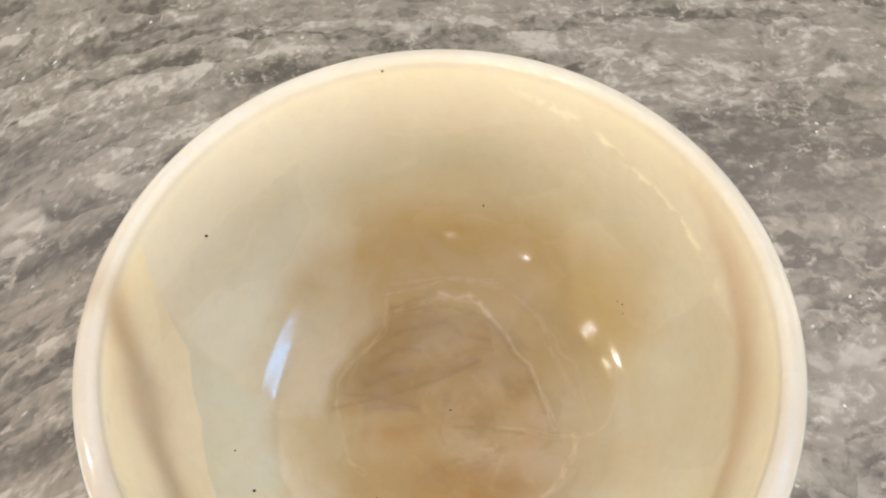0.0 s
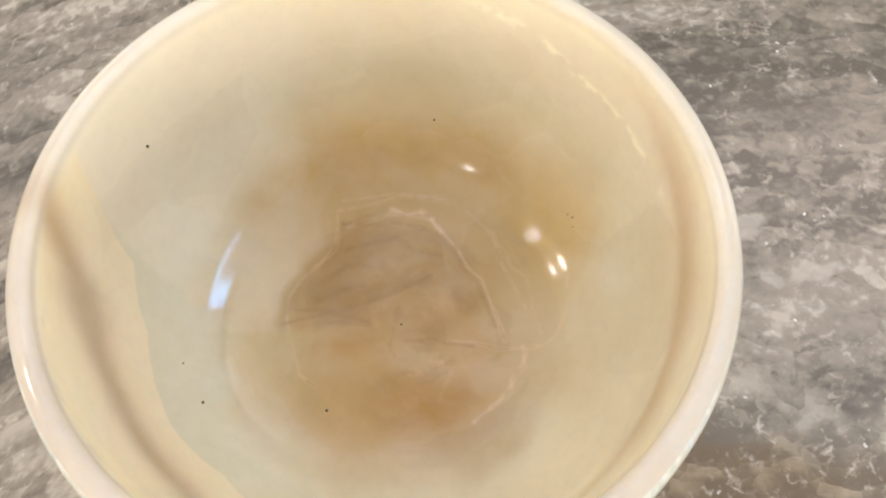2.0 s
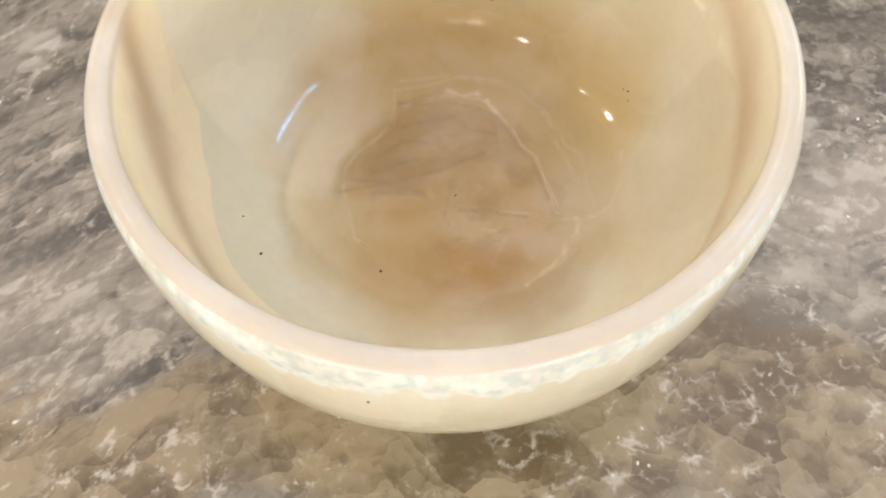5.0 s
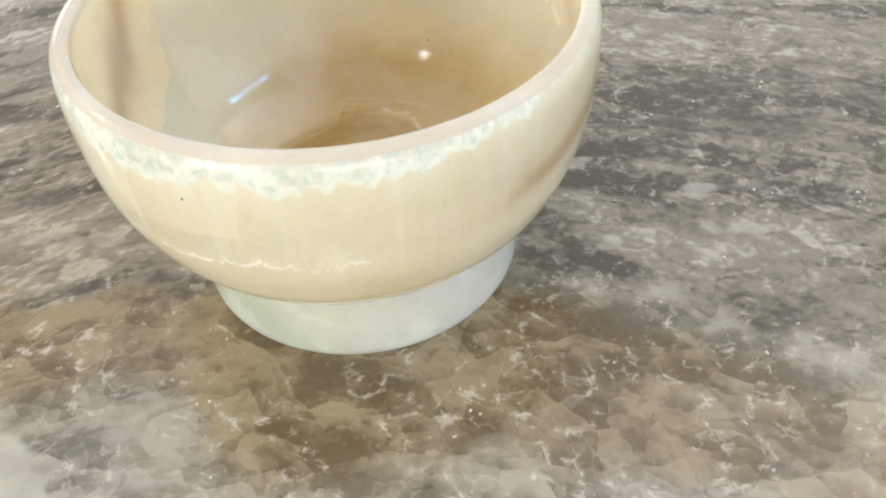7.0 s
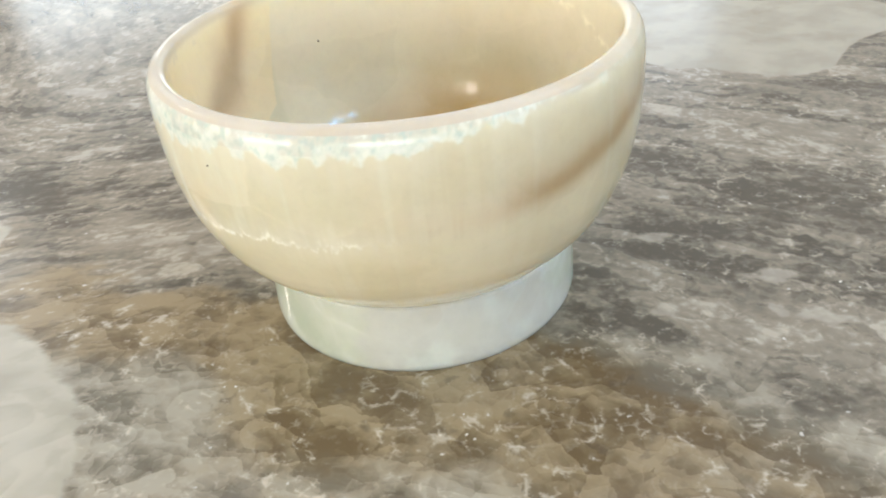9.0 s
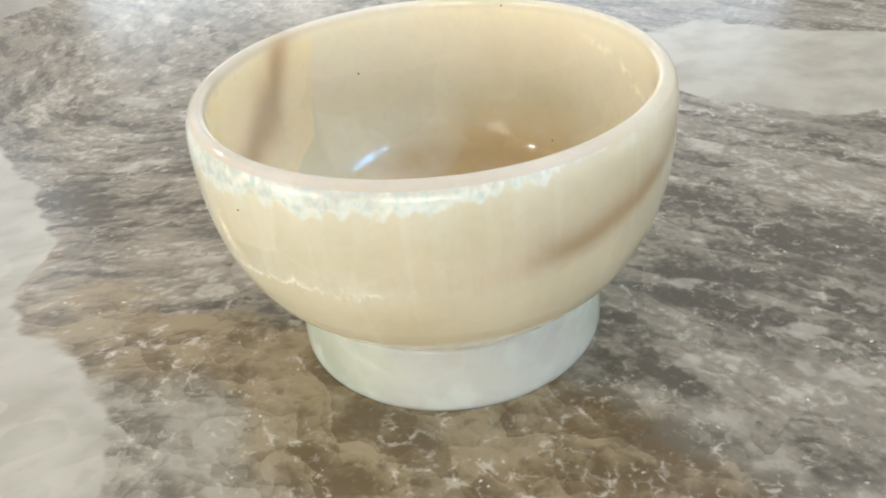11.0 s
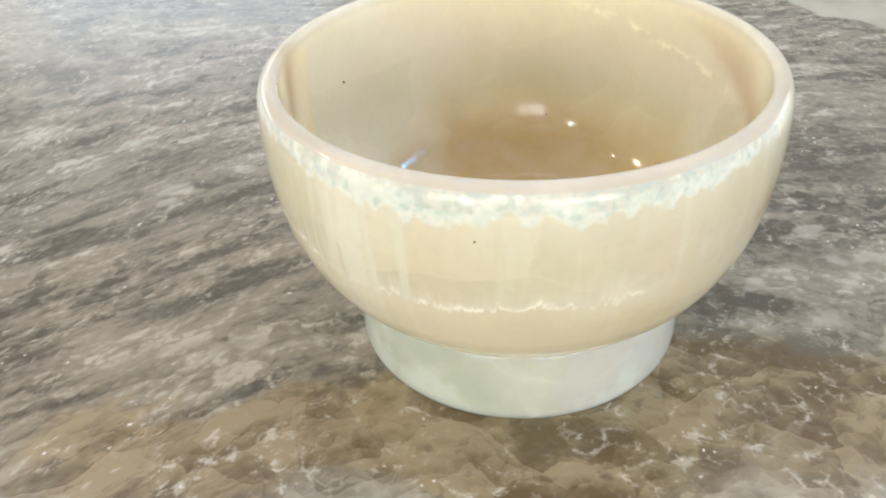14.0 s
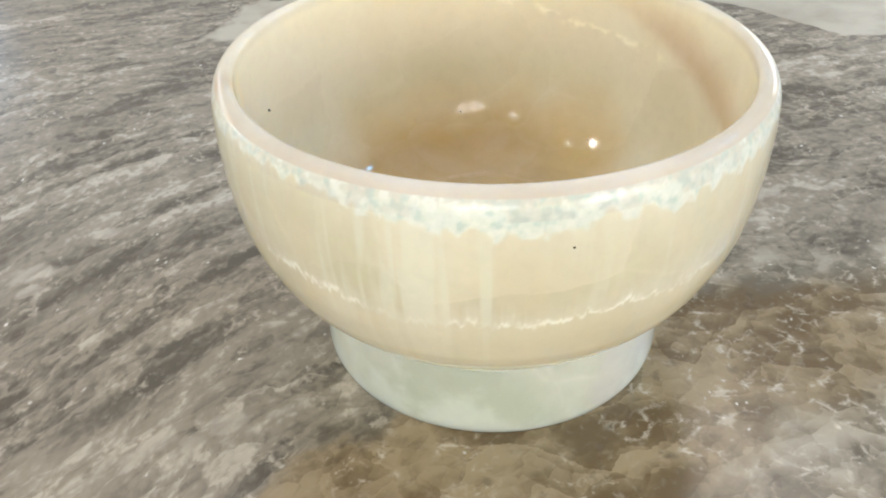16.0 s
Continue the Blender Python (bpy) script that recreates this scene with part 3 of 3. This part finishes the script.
    for wide, strength, tone, line in (
            (0.012, 0.85, pale, ((-0.01, 0.52), (0.05, 0.50), (0.10, 0.51), (0.13, 0.49), (0.18, 0.43))),
            (0.0065, 0.55, pale, ((0.18, 0.43), (0.24, 0.36), (0.28, 0.28), (0.33, 0.23), (0.36, 0.14), (0.39, 0.05), (0.41, -0.02))),
            (0.010, 0.25, shade, ((0.165, 0.42), (0.225, 0.35), (0.265, 0.27), (0.315, 0.22), (0.345, 0.13), (0.375, 0.04))),
            (0.007, 0.30, pale, ((0.36, 0.42), (0.43, 0.31), (0.44, 0.27), (0.50, 0.22), (0.51, 0.12), (0.54, 0.0))),
            (0.006, 0.75, pale, ((0.64, 0.19), (0.63, 0.07), (0.59, -0.02), (0.54, -0.05), (0.47, -0.05))),
            (0.005, 0.40, pale, ((0.47, -0.05), (0.39, -0.05), (0.29, -0.02), (0.20, -0.015))),
            (0.009, 0.80, pale, ((0.48, -0.06), (0.47, -0.12), (0.43, -0.17), (0.42, -0.21), (0.35, -0.27), (0.29, -0.32))),
            (0.006, 0.28, pale, ((-0.22, 0.49), (-0.22, 0.37), (-0.28, 0.30), (-0.35, 0.23), (-0.39, 0.16), (-0.39, 0.07), (-0.36, -0.04), (-0.33, -0.14), (-0.28, -0.18))),
            (0.010, 0.16, shade, ((-0.20, 0.47), (-0.205, 0.36), (-0.265, 0.29), (-0.33, 0.22))),
            (0.006, 0.35, pale, ((-0.22, 0.51), (-0.09, 0.54), (0.04, 0.58), (0.19, 0.56))),
            (0.012, 0.35, shade, ((-0.27, 0.22), (-0.18, 0.29), (-0.09, 0.29))), (0.018, 0.40, shade, ((-0.28, 0.15), (-0.20, 0.19), (-0.12, 0.21))),
            (0.009, 0.40, shade, ((-0.40, 0.055), (-0.35, 0.07), (-0.24, 0.10), (-0.09, 0.06))), (0.008, 0.35, shade, ((-0.30, 0.055), (-0.20, 0.065), (-0.08, 0.045))),
            (0.010, 0.35, shade, ((-0.20, 0.46), (0.01, 0.47), (0.13, 0.44))), (0.012, 0.35, shade, ((-0.18, 0.36), (0.01, 0.41), (0.08, 0.35), (0.18, 0.33))),
            (0.010, 0.30, shade, ((0.05, -0.01), (0.16, -0.015), (0.29, -0.035))),
            (0.006, 0.35, pale, ((0.28, 0.50), (0.38, 0.40), (0.40, 0.30), (0.44, 0.22), (0.49, 0.10))), (0.010, 0.40, shade, ((-0.36, 0.11), (-0.19, 0.11), (-0.02, 0.17), (0.14, 0.25))),
            (0.006, 0.40, pale, ((-0.18, 0.45), (-0.02, 0.50), (0.15, 0.48))), (0.006, 0.30, pale, ((-0.20, 0.55), (-0.01, 0.58), (0.23, 0.54)))):
        dd = np.full(len(p), 9.0)
        for (ax, ay), (bx, by) in zip(line, line[1:]):
            ux, uy = bx - ax, by - ay
            t = np.clip(((x - ax) * ux + (y - ay) * uy) / (ux * ux + uy * uy), 0, 1)
            dd = np.minimum(dd, np.hypot(x - ax - t * ux, y - ay - t * uy))
        dd = np.abs(dd + 0.028 * n3 + 0.03 * n2)
        w = wide * (1 + 1.6 * n2)
        col = blend(col, tone, np.exp(-(dd / w) ** 2) * inner * (z < 0.7) * strength * np.clip(0.8 + 2.4 * n3 + n2, 0.1, 1))
    spark = step(n3 + 0.6 * n2, 0.10, 0.22) * np.exp(-(((x - 0.14) / 0.13) ** 2 + ((y + 0.07) / 0.06) ** 2)) * inner
    col = blend(col, (0.70, 0.50, 0.27), spark * 0.55)
    # a pale broken vein high on the far wall
    high = wrap_interp(az, ((69, 1.13), (55, 1.09), (47, 1.04), (25, 1.0), (5, 0.97), (90, 1.2), (200, 1.5)))
    d = np.abs(z - high + 0.05 * n3 + 0.03 * n2)
    col = blend(col, (0.95, 0.88, 0.70), np.exp(-(d / 0.016) ** 2) * step(away(az, 42), 36, 20) * step(n3 + n2, -0.12, 0.08) * inner * 0.9)
    # outside: columns of pale crystal, a lobed white crust under the rim, a jagged white line lower down
    out = ~inner
    side = step(away(az, 265), 105, 60)
    ca, sa = np.cos(np.radians(az)), np.sin(np.radians(az))
    broad = fbm(np.c_[ca * 7, sa * 7, z * 0.7], 3, 51) - 0.5
    slim = fbm(np.c_[ca * 26, sa * 26, z * 1.6], 3, 52) - 0.5
    lobes = fbm(np.c_[ca * 15, sa * 15, z * 1.0], 2, 53)
    fringe = fbm(np.c_[ca * 48, sa * 48, z * 6.0], 3, 54) - 0.5
    column = step(0.6 * broad + slim, 0.02, 0.20)
    col = blend(col, (0.72, 0.73, 0.60), out * column * (0.34 + 0.40 * step(away(az, 222), 62, 22)))
    col = blend(col, (0.68, 0.615, 0.44), out * step(0.7 * slim + broad, -0.02, -0.18) * 0.35)
    col = blend(col, (0.67, 0.605, 0.44), out * step(away(az, 335), 60, 25) * 0.5)
    lower = wrap_interp(az, ((219, 1.205), (231, 1.170), (252, 1.138), (267, 1.175), (280, 1.142), (290, 1.185), (304, 1.172), (311, 1.215), (325, 1.235), (150, 1.24), (30, 1.26)))
    edge = lower + 0.06 * np.abs(lobes - 0.5) * 2 - 0.035 + 0.015 * fringe + 0.09 * n3 + 0.05 * n2
    # the pinkish lip, its colour darkened to offset the light on the edge
    col = blend(col, (0.555, 0.495, 0.410), step(np.abs(row - N_OUT + 2), 17, 9) * (0.40 + 0.48 * side))
    mask = step(z - edge, -0.006, 0.016) * side * step(N_OUT - row, 7, 12)
    upper = step(z, 1.222, 1.195)
    veil = step(z - lower + 0.08 * slim, -0.17, 0.0) * side
    col = blend(col, (0.72, 0.70, 0.58), out * veil * (1 - mask) * 0.55)
    col = blend(col, (0.70, 0.755, 0.695), out * mask * (0.55 + 0.45 * upper))
    mottle = 0.5 * n3 + 0.9 * n5 + 0.35 * fringe
    col = blend(col, (0.47, 0.60, 0.56), out * mask * step(mottle, 0.02, 0.20) * 0.65)
    col = blend(col, (0.80, 0.83, 0.77), out * mask * step(mottle, -0.04, -0.20) * 0.7)
    dz = z - edge
    col = blend(col, (0.82, 0.83, 0.76), out * np.exp(-((dz - 0.012) / 0.012) ** 2) * side * step(fringe, -0.1, 0.1) * 0.6)
    col = blend(col, (0.77, 0.755, 0.62), out * step(z + 0.12 * n1, 0.86, 0.62) * step(away(az, 236) + 25 * n1, 62, 28) * 0.6)
    lip = (np.abs(row - N_OUT) < 34) & (z > 1.17)
    col = blend(col, (0.54, 0.50, 0.46), lip * step(n2 + n3, 0.0, 0.2) * step(away(az, 250), 80, 45) * 0.3)
    teeth = np.abs((slim * 5 + 0.5) % 1.0 - 0.5)
    line = wrap_interp(az, ((197, 0.84), (220, 0.79), (234, 0.75), (246, 0.78), (257, 0.765), (270, 0.79), (284, 0.79), (292, 0.81), (315, 0.80), (30, 0.8))) + 0.045 * teeth + 0.05 * n3 + 0.06 * fringe
    dl = z - line
    shown = step(away(az, 247), 56, 40) * (0.15 + 0.85 * step(n2 + 0.6 * n1, -0.10, 0.06))
    col = blend(col, (0.72, 0.70, 0.58), out * step(dl, -0.10, 0.0) * step(dl, 0.13 + 0.2 * slim, 0.0) * step(away(az, 247), 66, 40) * 0.6)
    col = blend(col, (0.68, 0.63, 0.45), out * step(dl, 0.0, -0.012) * (0.45 + 0.5 * n1))
    col = blend(col, (0.90, 0.89, 0.80), out * np.exp(-(dl / (np.where(dl < 0, 0.006, 0.014) * (1 + 1.8 * n2))) ** 2) * shown * np.clip(0.75 + 3.5 * n3 + n5, 0.1, 1))
    col = blend(col, (0.43, 0.305, 0.165), out * np.where(d2 > 0, np.exp(-(d2 / 0.07) ** 2), np.exp(-(d2 / 0.05) ** 2)) * step(away(az, 346), 34, 10) * 0.75)
    col = blend(col, (0.71, 0.70, 0.57), out * step(z + 0.1 * n1, 0.56, 0.42) * step(slim + n2, -0.05, 0.15) * 0.5)
    return np.clip(col * (1 + 0.045 * n3[:, None]) * np.where(inner, 1.0, 0.965)[:, None], 0, 1)


def foot_colours(p, row):
    x, y, z = p.T
    az = np.degrees(np.arctan2(y, x))
    n1 = fbm(p * 3.0, 4, 11) - 0.5
    n2 = fbm(p * 12.0, 4, 12) - 0.5
    col = np.tile(np.array((0.61, 0.655, 0.55)), (len(p), 1))
    tint, border = facets(p, 90, 15, np.array((1.0, 1.0, 0.8)))
    col = blend(col, (0.70, 0.73, 0.66), np.clip(tint, 0, 1) * 0.6)
    col = blend(col, (0.47, 0.53, 0.42), np.clip(-tint, 0, 1) * 0.6)
    col = blend(col, (0.74, 0.76, 0.69), border * 0.35)
    col = blend(col, (0.60, 0.615, 0.57), step(away(az, 325) + 60 * n1, 42, 34) * 0.8)
    col = blend(col, (0.52, 0.47, 0.38), step(away(az, 345) + 50 * n1, 30, 20) * step(z + 0.1 * n1, 0.10, 0.16) * step(np.abs(tint), 0.75, 0.35) * 0.22)
    col = blend(col, (0.46, 0.53, 0.42), step(away(az, 236) + 40 * n1 + 60 * (z - 0.15), 44, 16) * 0.8)
    col = blend(col, (0.66, 0.73, 0.66), step(n1 + 0.5 * n2 - z, -0.20, 0.08) * 0.6)
    return np.clip(col * (1 + 0.12 * n2[:, None]), 0, 1)


def onyx_bowl():
    bowl = new("onyx_bowl")
    tagged(bowl, "polished translucent cream and brown onyx bowl on a low foot", "bowl")
    prof = np.r_[[(0.0, 0.200)], dense(OUTER, N_OUT), dense(INNER, N_IN)[1:]]
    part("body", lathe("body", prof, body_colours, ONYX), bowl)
    foot = np.r_[[(0.0, 0.0)], dense([(0.60, 0.0), (0.688, 0.0), (0.703, 0.008), (0.710, 0.04), (0.709, 0.12), (0.706, 0.22), (0.703, 0.30), (0.694, 0.326), (0.672, 0.328), (0.653, 0.285), (0.618, 0.208), (0.58, 0.194)], 150), [(0.0, 0.194)]]
    part("foot", lathe("foot", foot, foot_colours, ONYX), bowl, "pale aqua-white onyx foot").location = (0.0004, 0.0002, 0.0)
    # dark mineral specks: azimuth, radius, height, size in millimetres
    for az, r, z, mm in ((102, 0.9215, 1.222, 0.55), (78.5, 0.785, 0.612, 0.55), (29.8, 0.756, 0.556, 0.45), (31.5, 0.752, 0.548, 0.4), (27.8, 0.745, 0.538, 0.4), (19, 0.573, 0.370, 0.6), (203.6, 0.690, 0.462, 0.65), (230, 0.355, 0.338, 0.75), (243.2, 0.735, 0.522, 0.6), (244.6, 0.740, 0.528, 0.5), (150.7, 0.886, 0.95, 0.65), (261.3, 1.0085, 1.072, 0.55), (279, 0.75, 0.545, 0.5), (64, 0.66, 0.430, 0.4), (180, 0.66, 0.43, 0.4), (192, 0.72, 0.50, 0.4), (60, 0.06, 0.336, 0.5)):
        a = radians(az)
        bm = bmesh.new()
        bmesh.ops.create_icosphere(bm, subdivisions=2, radius=mm / 2000)
        for v in bm.verts:
            v.co *= 1 + 0.45 * noise.noise(v.co * 2500 + Vector((az, z, 0)))
        me = bpy.data.meshes.new("speck")
        bm.to_mesh(me)
        bm.free()
        me.materials.append(DARK)
        ob = part("speck", me, bowl, "dark mineral speck in the stone")
        ob.location = (r * R * math.cos(a), r * R * math.sin(a), z * R)
    return bowl


onyx_bowl()
